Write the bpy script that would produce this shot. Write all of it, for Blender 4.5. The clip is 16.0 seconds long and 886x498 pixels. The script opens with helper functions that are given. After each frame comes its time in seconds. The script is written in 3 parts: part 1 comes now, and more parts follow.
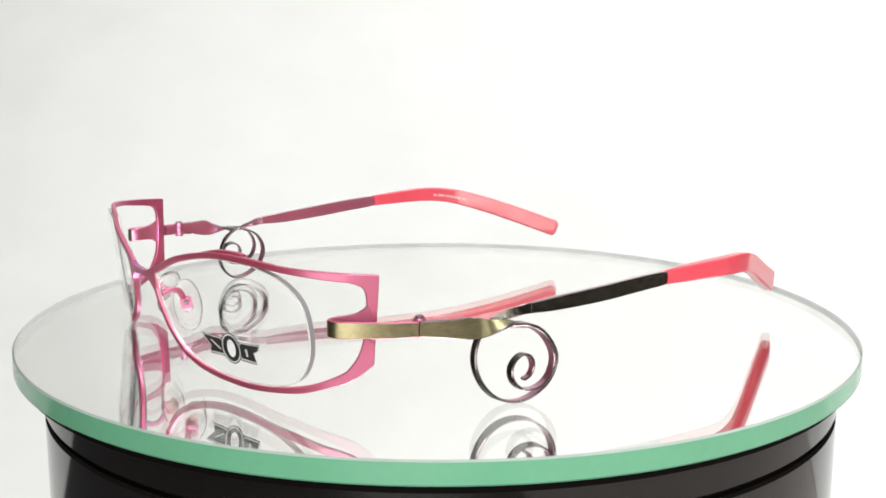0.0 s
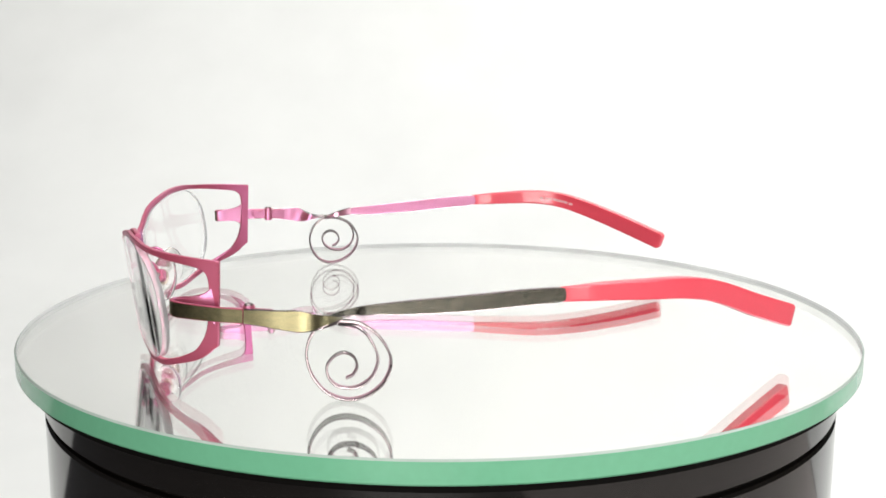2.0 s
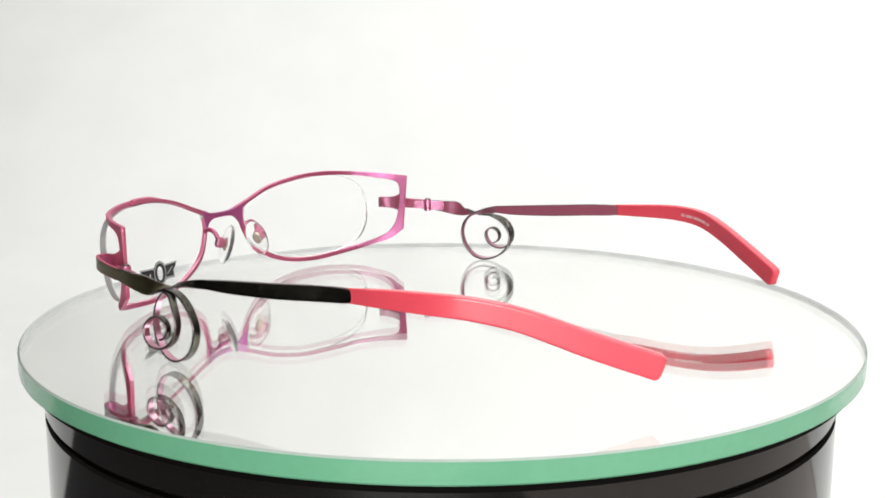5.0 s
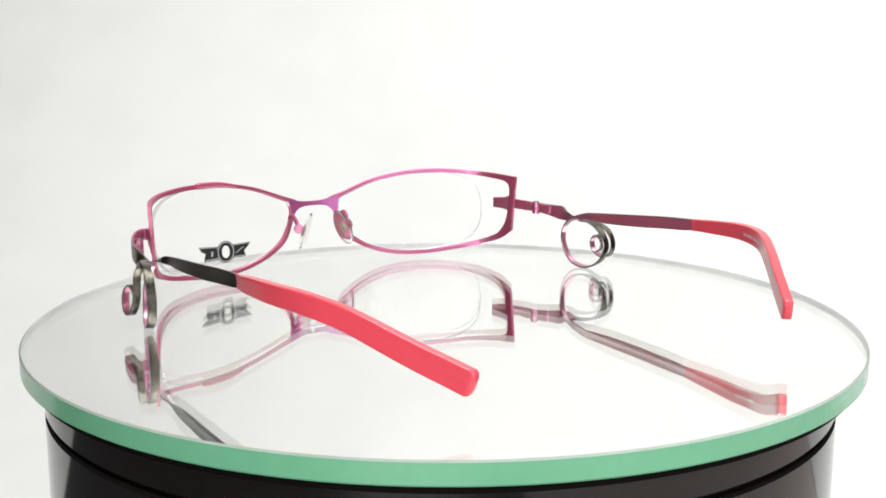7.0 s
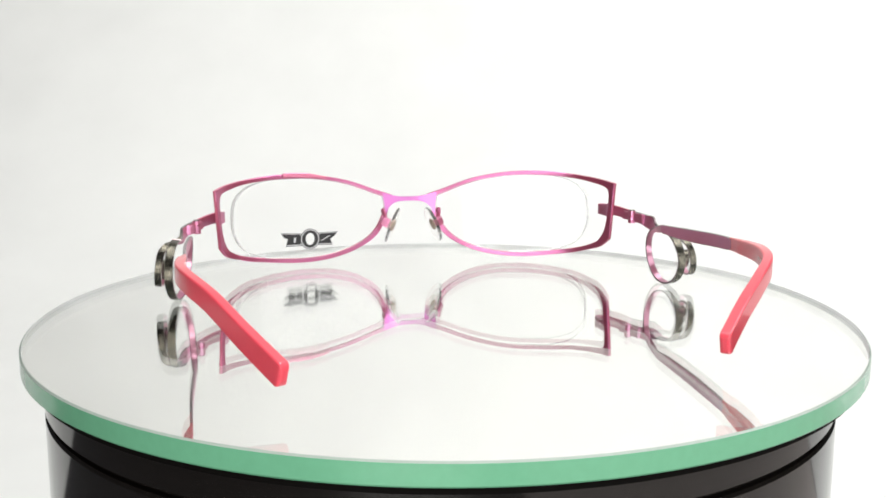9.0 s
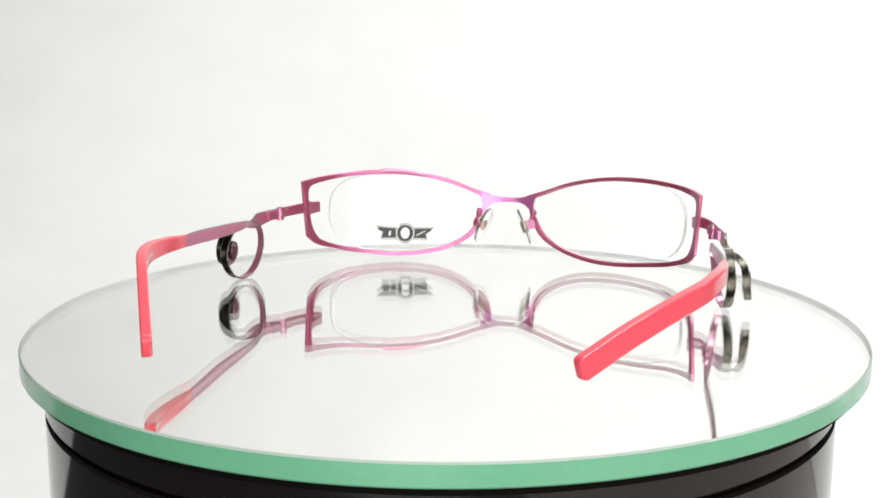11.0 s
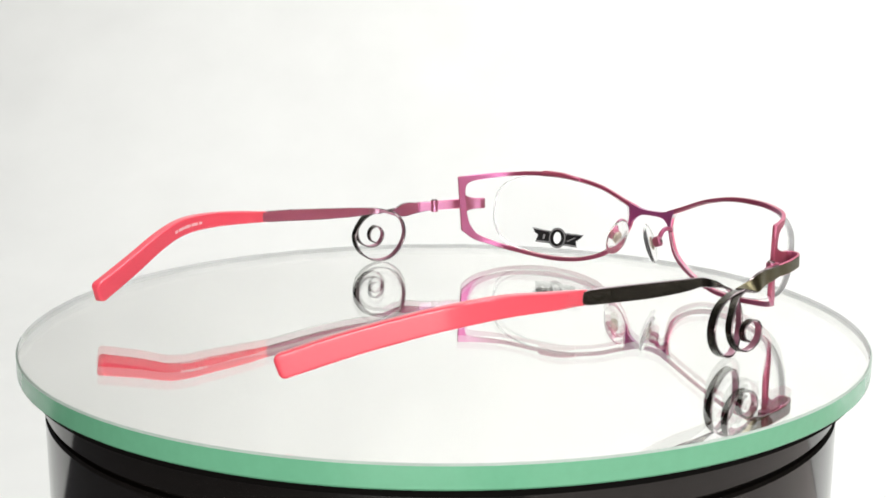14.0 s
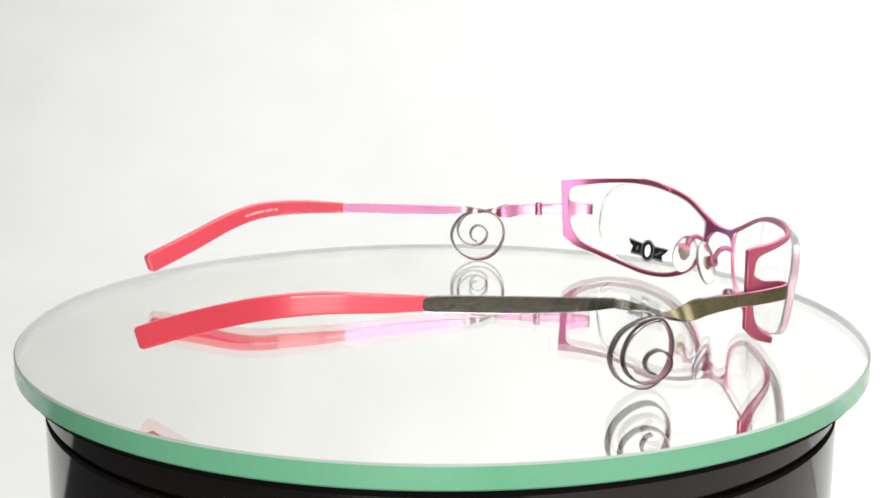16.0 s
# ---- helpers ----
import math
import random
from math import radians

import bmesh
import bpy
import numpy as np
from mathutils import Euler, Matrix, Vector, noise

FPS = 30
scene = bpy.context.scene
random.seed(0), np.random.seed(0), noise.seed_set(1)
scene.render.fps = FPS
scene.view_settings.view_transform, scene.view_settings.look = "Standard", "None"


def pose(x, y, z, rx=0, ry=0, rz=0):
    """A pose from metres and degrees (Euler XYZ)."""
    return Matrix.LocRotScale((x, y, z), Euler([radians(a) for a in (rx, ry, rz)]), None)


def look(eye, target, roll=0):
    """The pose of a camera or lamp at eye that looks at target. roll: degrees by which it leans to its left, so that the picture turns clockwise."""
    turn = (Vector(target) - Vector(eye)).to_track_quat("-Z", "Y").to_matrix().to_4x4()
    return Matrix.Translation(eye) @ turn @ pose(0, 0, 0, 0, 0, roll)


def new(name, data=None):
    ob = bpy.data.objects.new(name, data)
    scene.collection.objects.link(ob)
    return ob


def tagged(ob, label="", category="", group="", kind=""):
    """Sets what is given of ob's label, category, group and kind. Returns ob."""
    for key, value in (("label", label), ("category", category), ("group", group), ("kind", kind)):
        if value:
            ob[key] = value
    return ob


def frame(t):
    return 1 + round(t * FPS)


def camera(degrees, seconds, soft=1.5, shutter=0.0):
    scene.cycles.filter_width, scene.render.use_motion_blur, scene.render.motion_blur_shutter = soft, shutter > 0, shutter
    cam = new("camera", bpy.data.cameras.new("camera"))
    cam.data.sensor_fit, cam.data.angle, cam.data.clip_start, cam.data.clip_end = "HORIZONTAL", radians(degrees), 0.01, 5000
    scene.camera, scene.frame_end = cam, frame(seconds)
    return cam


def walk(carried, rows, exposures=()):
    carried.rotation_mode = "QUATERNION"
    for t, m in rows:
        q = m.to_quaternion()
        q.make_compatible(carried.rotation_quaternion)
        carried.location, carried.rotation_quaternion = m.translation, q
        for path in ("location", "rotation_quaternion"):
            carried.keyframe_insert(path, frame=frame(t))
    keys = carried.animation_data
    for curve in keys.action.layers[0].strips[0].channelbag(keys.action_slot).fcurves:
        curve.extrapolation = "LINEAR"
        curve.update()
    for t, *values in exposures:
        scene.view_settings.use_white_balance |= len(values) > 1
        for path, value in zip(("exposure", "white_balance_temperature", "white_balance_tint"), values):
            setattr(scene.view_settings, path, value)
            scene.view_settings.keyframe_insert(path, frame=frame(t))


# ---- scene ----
# ---- camera and its walk ----
cam = camera(43.64, 16.0, soft=1.7)
EYE = pose(0, -0.3, 0.0737, 79.507, 0, -0.052) @ pose(0, 0, 0, 0, 0, 0.152)
walk(cam, [(0, EYE), (16, EYE)])

# seconds and degrees by which the turntable's top has turned
TURNS = [(0, 209.42), (0.5, 203.21), (1, 196.89), (1.5, 190.39), (2, 183.86), (2.5, 177.21), (3, 170.77), (3.5, 164.48), (4, 158.20), (6.5, 126.44), (7, 120.15), (7.5, 113.92), (8, 107.93), (8.5, 102.07), (9, 96.23), (11.5, 66.15), (12, 59.92), (12.5, 53.57), (13, 47.17), (13.5, 40.75), (14, 34.29), (14.5, 27.88), (15, 21.63), (15.5, 15.41), (16, 9.25)]

# ---- world, lamps, exposure ----
scene.view_settings.exposure = 0.02
world = bpy.data.worlds.new("studio_world")
world.use_nodes = True
scene.world = world
world.node_tree.nodes["Background"].inputs["Color"].default_value = (0.9, 0.95, 1.0, 1)
world.node_tree.nodes["Background"].inputs["Strength"].default_value = 0.05


def softbox(name, eye, target, wide, high, watts, colour=(1, 1, 1)):
    lamp = bpy.data.lights.new(name, "AREA")
    lamp.shape, lamp.size, lamp.size_y = "RECTANGLE", wide, high
    lamp.energy, lamp.color = watts, colour
    ob = new(name, lamp)
    ob.matrix_world = look(eye, target)
    return ob


softbox("softbox_key", (-0.12, -0.95, 0.04), (0, 0, 0.03), 0.46, 0.36, 6.2, (1, 0.98, 0.94))
softbox("softbox_front", (0.52, -0.80, 0.38), (0, 0, 0), 0.50, 0.46, 4.8)
softbox("softbox_top", (0.15, 0.12, 1.05), (0.05, 0.10, 0), 0.45, 0.40, 9.6)
softbox("softbox_backdrop", (1.0, 0.35, 1.0), (0.17, 0.95, 0.46), 0.6, 0.7, 8.9)
# Added fill, no known source: brightens the upper left of the backdrop.
softbox("added_fill_side", (-0.95, 0.25, 1.05), (-0.30, 0.95, 0.70), 0.5, 0.6, 1.0)


# ---- materials ----
def material(name, colour, rough=0.5, metal=0.0, spread=0.1, scale=200.0, fine=1500.0, bump=0.02, stretch=(1, 1, 1), **more):
    """A surface whose colour, gloss and relief vary at two scales, in metres of the thing's own space."""
    m = bpy.data.materials.new(name)
    m.use_nodes = True
    nt = m.node_tree
    b = nt.nodes["Principled BSDF"]
    b.inputs["Metallic"].default_value = metal
    for key, value in more.items():
        b.inputs[key.replace("_", " ")].default_value = value
    co = nt.nodes.new("ShaderNodeTexCoord")
    mp = nt.nodes.new("ShaderNodeMapping")
    mp.inputs["Scale"].default_value = stretch
    nt.links.new(co.outputs["Object"], mp.inputs["Vector"])
    n1, n2 = nt.nodes.new("ShaderNodeTexNoise"), nt.nodes.new("ShaderNodeTexNoise")
    for n, s in ((n1, scale), (n2, fine)):
        n.inputs["Scale"].default_value, n.inputs["Detail"].default_value = s, 4
        nt.links.new(mp.outputs["Vector"], n.inputs["Vector"])
    both = nt.nodes.new("ShaderNodeMath")
    both.operation = "ADD"
    nt.links.new(n1.outputs["Fac"], both.inputs[0])
    nt.links.new(n2.outputs["Fac"], both.inputs[1])
    ramp = nt.nodes.new("ShaderNodeMapRange")
    ramp.inputs["From Min"].default_value, ramp.inputs["From Max"].default_value = 0.6, 1.4
    ramp.inputs["To Min"].default_value, ramp.inputs["To Max"].default_value = 1 - spread, 1 + spread
    nt.links.new(both.outputs[0], ramp.inputs["Value"])
    mul = nt.nodes.new("ShaderNodeVectorMath")
    mul.operation = "SCALE"
    mul.inputs[0].default_value = colour
    nt.links.new(ramp.outputs["Result"], mul.inputs["Scale"])
    nt.links.new(mul.outputs[0], b.inputs["Base Color"])
    rr = nt.nodes.new("ShaderNodeMath")
    rr.operation, rr.use_clamp = "MULTIPLY", True
    rr.inputs[1].default_value = rough
    nt.links.new(ramp.outputs["Result"], rr.inputs[0])
    nt.links.new(rr.outputs[0], b.inputs["Roughness"])
    if bump:
        bp = nt.nodes.new("ShaderNodeBump")
        bp.inputs["Strength"].default_value, bp.inputs["Distance"].default_value = bump, 0.0004
        nt.links.new(n2.outputs["Fac"], bp.inputs["Height"])
        nt.links.new(bp.outputs[0], b.inputs["Normal"])
    return m


def clear(name, colour, ior, rough=0.0, level=0.5):
    m = bpy.data.materials.new(name)
    m.use_nodes = True
    b = m.node_tree.nodes["Principled BSDF"]
    b.inputs["Base Color"].default_value = (*colour, 1)
    b.inputs["Transmission Weight"].default_value = 1.0
    b.inputs["IOR"].default_value, b.inputs["Roughness"].default_value = ior, rough
    b.inputs["Specular IOR Level"].default_value = level
    return m


def lacquer(name, paint, flake, share=0.5, rough=0.40):
    """Tinted clear lacquer over satin metal: a matt paint colour and a metal gloss of another hue."""
    m = material(name, paint, 0.42, 0.0, 0.07, 120, 2500, 0.004)
    nt = m.node_tree
    gloss = nt.nodes.new("ShaderNodeBsdfPrincipled")
    gloss.inputs["Base Color"].default_value = (*flake, 1)
    gloss.inputs["Metallic"].default_value, gloss.inputs["Roughness"].default_value = 1.0, rough
    mix = nt.nodes.new("ShaderNodeMixShader")
    mix.inputs["Fac"].default_value = share
    nt.links.new(nt.nodes["Principled BSDF"].outputs[0], mix.inputs[1])
    nt.links.new(gloss.outputs[0], mix.inputs[2])
    nt.links.new(mix.outputs[0], nt.nodes["Material Output"].inputs["Surface"])
    return m


# Pink lacquer with the bridge's violet highlight put into its colour.
VIOLET = lacquer("violet_sheen_bridge_metal", (0.40, 0.06, 0.16), (0.60, 0.22, 0.58), 0.55, 0.34)
CORE = material("brown_core_plate", (0.40, 0.33, 0.27), 0.35, 0.5, 0.1, 300, 1500, 0)
PINK = lacquer("pink_lacquered_metal", (0.52, 0.075, 0.125), (0.66, 0.26, 0.42), 0.42)
MAGENTA = lacquer("magenta_lacquered_metal", (0.42, 0.064, 0.10), (0.45, 0.15, 0.35), 0.42, 0.36)
ROSE = lacquer("satin_magenta_metal", (0.46, 0.095, 0.125), (0.72, 0.34, 0.60), 0.45, 0.30)
BRASS = material("antique_brass", (0.25, 0.22, 0.122), 0.34, 1.0, 0.24, 1500, 7000, 0.14, (1, 0.3, 1))
DARK = material("worn_gunmetal", (0.108, 0.100, 0.080), 0.17, 1.0, 0.55, 1700, 4200, 0.32, (1, 0.35, 1))
STEEL = material("grey_steel", (0.25, 0.205, 0.21), 0.3, 1.0, 0.2, 300, 1400, 0.06)
MAUVE = lacquer("dull_mauve_metal", (0.38, 0.09, 0.14), (0.70, 0.42, 0.54), 0.6, 0.3)
CORAL = material("glossy_coral_plastic", (0.81, 0.075, 0.11), 0.32, 0.0, 0.03, 60, 900, 0.01, Coat_Weight=0.5, Coat_Roughness=0.05)
LENS = clear("coated_lens_plastic", (1, 1, 1), 1.14)
LENS_EDGE = material("ground_lens_edge", (0.74, 0.74, 0.74), 0.24, 0.0, 0.06, 300, 1500, 0, Transmission_Weight=0.6, IOR=1.42)
SILICONE = clear("clear_silicone", (0.985, 0.975, 0.97), 1.17, 0.12)
SILICONE.node_tree.nodes["Principled BSDF"].inputs["Transmission Weight"].default_value = 0.96
INK = material("black_ink", (0.012, 0.012, 0.012), 0.45, 0.0, 0.1, 300, 900, 0)
SILVERINK = material("silver_ink", (0.55, 0.55, 0.55), 0.4, 0.3, 0.1, 300, 900, 0)
PRINT = material("pale_print", (0.85, 0.6, 0.6), 0.5, 0.0, 0.1, 300, 900, 0)
PANE = clear("mirror_glass", (1.0, 1.0, 0.996), 1.5)
SILVER = material("mirror_silvering", (0.995, 1.0, 0.985), 0.0, 1.0, 0.004, 15, 60, 0)
EDGE = material("green_glass_edge", (0.150, 0.425, 0.255), 0.25, 0.0, 0.05, 40, 500, 0.02, Coat_Weight=0.3)
# White paints the bright backdrop that would show through the clear far edge.
PANE_SIDE = material("seen_through_white_side", (0.96, 0.98, 0.965), 0.4, 0.0, 0.04, 40, 500, 0)
ARRIS = material("ground_glass_arris", (0.38, 0.45, 0.40), 0.4, 0.0, 0.1, 80, 900, 0.05)
BLACK = material("glossy_black_plastic", (0.008, 0.0068, 0.006), 0.09, 0.0, 0.2, 30, 700, 0.01)
# Near-black paints the shade of the gap below the mirror plate.
GAP_BLACK = material("shaded_gap_black", (0.004, 0.0036, 0.0033), 0.95, 0.0, 0.2, 300, 2000, 0.1, Specular_IOR_Level=0.05)
# Tone of the added reflector, set for its grey reflection in the turntable.
CARD = material("grey_brown_card", (0.54, 0.495, 0.47), 0.85, 0.0, 0.05, 12, 90, 0.02)
PAPER = material("white_backdrop_paper", (0.84, 0.845, 0.82), 0.85, 0.0, 0.035, 3.5, 14.0, 0)
WALL = material("grey_studio_paint", (0.10, 0.10, 0.105), 0.8, 0.0, 0.08, 3, 40, 0.02)
FLOOR = material("dark_studio_floor", (0.06, 0.06, 0.065), 0.5, 0.0, 0.15, 3, 60, 0.05)


# ---- mesh helpers ----
def part(name, bm, mats, parent=None, label=""):
    me = bpy.data.meshes.new(name)
    bmesh.ops.recalc_face_normals(bm, faces=bm.faces)
    bm.to_mesh(me)
    bm.free()
    for m in mats if isinstance(mats, (list, tuple)) else [mats]:
        me.materials.append(m)
    ob = new(name, me)
    ob.parent = parent
    if label:
        tagged(ob, label)
    return ob


def smooth(ob, degrees=35):
    ob.data.shade_smooth()
    ob.data.set_sharp_from_angle(angle=radians(degrees))
    return ob


def spline(points, n=8):
    """A smooth curve through points (rows of any length)."""
    k = np.array(points, float)
    k = np.vstack([2 * k[0] - k[1], k, 2 * k[-1] - k[-2]])
    out = []
    for i in range(1, len(k) - 2):
        a, b, c, d = k[i - 1:i + 3]
        for s in np.arange(n) / n:
            out.append(0.5 * (2 * b + (c - a) * s + (2 * a - 5 * b + 4 * c - d) * s * s + (3 * b - a - 3 * c + d) * s ** 3))
    out.append(k[-2])
    return np.array(out)


def lathe(name, profile, mats, parent=None, label="", n=160, which=None):
    """A turned solid from (radius, z) rows; which: the material of each band."""
    bm = bmesh.new()
    rings = []
    for r, z in profile:
        rings.append([bm.verts.new((0, 0, z))] if r == 0 else
                     [bm.verts.new((r * math.cos(2 * math.pi * i / n), r * math.sin(2 * math.pi * i / n), z)) for i in range(n)])
    for k, (a, b) in enumerate(zip(rings, rings[1:])):
        for i in range(n):
            j = (i + 1) % n
            vs = [a[i % len(a)], a[j % len(a)], b[j % len(b)], b[i % len(b)]]
            vs = [v for q, v in enumerate(vs) if v not in vs[:q]]
            f = bm.faces.new(vs)
            f.material_index = which[k] if which else 0
    return smooth(part(name, bm, mats, parent, label), 25)


def box(bm, lo, hi, m=None, mi=0):
    x, y = lo, hi
    vs = [bm.verts.new((a, b, c)) for a in (x[0], y[0]) for b in (x[1], y[1]) for c in (x[2], y[2])]
    for f in ((0, 1, 3, 2), (4, 6, 7, 5), (0, 4, 5, 1), (2, 3, 7, 6), (0, 2, 6, 4), (1, 5, 7, 3)):
        bm.faces.new([vs[i] for i in f]).material_index = mi
    if m is not None:
        bmesh.ops.transform(bm, matrix=m, verts=vs)
    return vs


# ---- the studio ----
def slab(name, lo, hi, mat, label, category):
    bm = bmesh.new()
    box(bm, lo, hi)
    return tagged(part(name, bm, mat), label, category, kind="structure")


slab("floor", (-2.2, -2.2, -0.85), (2.2, 2.2, -0.80), FLOOR, "dark plain studio floor", "floor")
slab("ceiling", (-2.2, -2.2, 1.90), (2.2, 2.2, 1.95), WALL, "grey painted studio ceiling", "ceiling")
slab("wall_north", (-2.2, 2.2, -0.85), (2.2, 2.25, 1.95), WALL, "grey painted studio wall", "wall")
slab("wall_south", (-2.2, -2.25, -0.85), (2.2, -2.2, 1.95), WALL, "grey painted studio wall", "wall")
slab("wall_west", (-2.25, -2.25, -0.85), (-2.2, 2.25, 1.95), WALL, "grey painted studio wall", "wall")
slab("wall_east", (2.2, -2.25, -0.85), (2.25, 2.25, 1.95), WALL, "grey painted studio wall", "wall")
BASE_Z = -0.14


def make_backdrop():
    """A paper sweep: flat under the turntable, curved up behind it."""
    prof = [(0.125, BASE_Z), (0.45, BASE_Z)]
    prof += [(0.45 + 0.5 * math.sin(a), BASE_Z + 0.5 - 0.5 * math.cos(a)) for a in np.linspace(0.1, math.pi / 2, 14)]
    prof += [(0.95, 1.0), (0.95, 1.6)]
    bm = bmesh.new()
    rows = []
    for x in np.linspace(-0.68, 0.68, 9):
        rows.append(([bm.verts.new((x, y, z)) for y, z in prof], [bm.verts.new((x, y + (0.0015 if z > 0.3 else 0), z - 0.0015)) for y, z in prof]))
    for (a, b), (c, d) in zip(rows, rows[1:]):
        for i in range(len(prof) - 1):
            bm.faces.new((a[i], a[i + 1], c[i + 1], c[i]))
            bm.faces.new((b[i], d[i], d[i + 1], b[i + 1]))
        bm.faces.new((a[0], c[0], d[0], b[0]))
        bm.faces.new((a[-1], b[-1], d[-1], c[-1]))
    for (a, b) in (rows[0], rows[-1]):
        for i in range(len(prof) - 1):
            bm.faces.new((a[i], b[i], b[i + 1], a[i + 1]))
    return tagged(smooth(part("backdrop", bm, PAPER)), "seamless white paper backdrop sweeping up behind", "backdrop", kind="structure")


make_backdrop()


def make_table():
    top = new("studio_table")
    tagged(top, "plain black studio table under the paper sweep", "table")
    bm = bmesh.new()
    box(bm, (-1.0, -0.85, BASE_Z - 0.032), (1.0, 0.46, BASE_Z - 0.002))
    bmesh.ops.bevel(bm, geom=bm.edges[:], offset=0.003, segments=2, affect="EDGES")
    part("tabletop", bm, FLOOR, top)
    for x in (-0.9, 0.9):
        for y in (-0.75, 0.38):
            bm = bmesh.new()
            box(bm, (x - 0.025, y - 0.025, -0.80), (x + 0.025, y + 0.025, BASE_Z - 0.032))
            part("leg", bm, FLOOR, top)


make_table()


def make_card():
    """An unseen pale card, added so that the turntable's side mirrors grey."""
    bm = bmesh.new()
    box(bm, (0.13, -0.80, BASE_Z - 0.002), (0.98, 0.12, BASE_Z + 0.001))
    return tagged(part("added_reflector_card", bm, CARD), "unseen grey-brown card added to be mirrored in the turntable", "paper card")


make_card()


# ---- the turntable ----
def make_turntable():
    base = new("turntable")
    base.location = (-0.0002, 0, BASE_Z - 0.002)
    tagged(base, "round glossy black plastic turntable on white paper", "turntable")
    h = -BASE_Z + 0.002
    r = 0.1051
    top, seam = h - 0.0075, h - 0.0160
    lathe("body", [(0, 0), (r - 0.004, 0), (r - 0.002, 0.002), (r, 0.03), (r, seam - 0.0016), (r - 0.0005, seam - 0.0009), (r - 0.0022, seam - 0.0007), (r - 0.004, seam - 0.0005), (0, seam - 0.0005)],
          BLACK, base)
    lathe("lid", [(0, seam - 0.0003), (r - 0.0022, seam - 0.0003), (r - 0.0004, seam + 0.0002), (r, seam + 0.0008), (r, top - 0.0012), (r - 0.0012, top), (0, top)], BLACK, base)
    return base


make_turntable()
DISC_R, DISC_T, DISC_Z = 0.1113, 0.0052, -0.0003


def make_disc():
    disc = new("mirror_disc")
    tagged(disc, "round silvered glass mirror plate with green polished edge", "mirror plate")
    R, T, c = DISC_R, DISC_T, 0.0004
    lathe("glass_pane", [(0, 0), (R - c, 0), (R - c, -0.0002), (R - c, -T + 0.0002), (R - c, -T), (0, -T)], [PANE, PANE_SIDE, SILVER, ARRIS], disc, n=256, which=[0, 3, 1, 3, 2])
    q = R - c + 0.00003
    lathe("polished_edge", [(q, -0.00002), (R, -c), (R, -T + 0.0004), (R - 0.0004, -T), (q, -T), (q, -0.00002)], [ARRIS, EDGE], disc, "bright green polished glass edge", n=256, which=[0, 1, 1, 1, 1])
    # Dark layer in place of the shaded gap between plate and lid.
    lathe("backing", [(0, -T - 0.0002), (R - 0.002, -T - 0.0002), (R - 0.002, -T - 0.0020), (0, -T - 0.0020)], GAP_BLACK, disc, "matt black layer for the shaded gap under the plate")
    return disc


disc = make_disc()

# ---- the eyeglasses: millimetres outward from the middle, forward, up ----
PLAN = spline([(-4, 83.95), (0, 84.05), (4, 83.95), (12, 82.99), (22, 81.79), (34, 78.62), (46, 75.43), (56, 70.79), (62, 63.69), (65.4, 55.73), (66.6, 51.5)], 12)
ARC = np.concatenate([[0], np.cumsum(np.hypot(*np.diff(PLAN, axis=0).T))])
ARC -= np.interp(0, PLAN[:, 0], ARC)


LENS_PLAN = spline([(-4, 83.95), (0, 84.05), (4, 83.95), (12, 82.99), (22, 81.79), (34, 78.62), (46, 75.43), (52, 73.7), (56, 72.2), (60, 70.3), (63, 68.6), (66, 66.6)], 12)


def arc_of(u):
    return np.interp(u, PLAN[:, 0], ARC)


def lens_point(u, z, off=0.0):
    """The point of the lens's gentler curve, u outward, off millimetres before it."""
    v = np.interp(u, LENS_PLAN[:, 0], LENS_PLAN[:, 1])
    d = np.array([2.0, np.interp(u + 1, LENS_PLAN[:, 0], LENS_PLAN[:, 1]) - np.interp(u - 1, LENS_PLAN[:, 0], LENS_PLAN[:, 1])])
    d /= np.linalg.norm(d)
    return (u - off * d[1], v + off * d[0] - 0.125 * (28 - z), z)


def sheet(s, z, off=0.0):
    """The point of the curved front at arc s and height z, off millimetres before it."""
    e = 0.2
    p = np.array([np.interp(s, ARC, PLAN[:, 0]), np.interp(s, ARC, PLAN[:, 1])])
    q = np.array([np.interp(s + e, ARC, PLAN[:, 0]), np.interp(s + e, ARC, PLAN[:, 1])])
    o = np.array([np.interp(s - e, ARC, PLAN[:, 0]), np.interp(s - e, ARC, PLAN[:, 1])])
    d = (q - o) / np.linalg.norm(q - o)
    p = p + off * np.array([-d[1], d[0]])
    return (p[0], p[1] - 0.125 * (28 - z), z)


def place(p, side):
    return Vector((-side * p[0], p[1], p[2])) * 0.001


def even(loop, n):
    """n even steps round a closed loop."""
    p = np.vstack([loop, loop[:1]])
    l = np.concatenate([[0], np.cumsum(np.linalg.norm(np.diff(p, axis=0), axis=1))])
    t = np.linspace(0, l[-1], n, endpoint=False)
    return np.stack([np.interp(t, l, p[:, k]) for k in range(p.shape[1])], 1)


TOP = spline([(6.2, 22.3), (8, 22.95), (12, 24.28), (22, 27.82), (34, 30.13), (46, 30.55), (56, 29.7), (62, 28.99), (65.48, 28.25)])
BOTTOM = spline([(64.35, 9.4), (62.4, 6.2), (59.0, 4.3), (53.52, 2.58), (40, 1.0), (28.3, 1.54), (18.96, 4.14), (11.9, 8.59), (8.6, 14.2), (7.3, 18.3), (6.4, 20.8)])


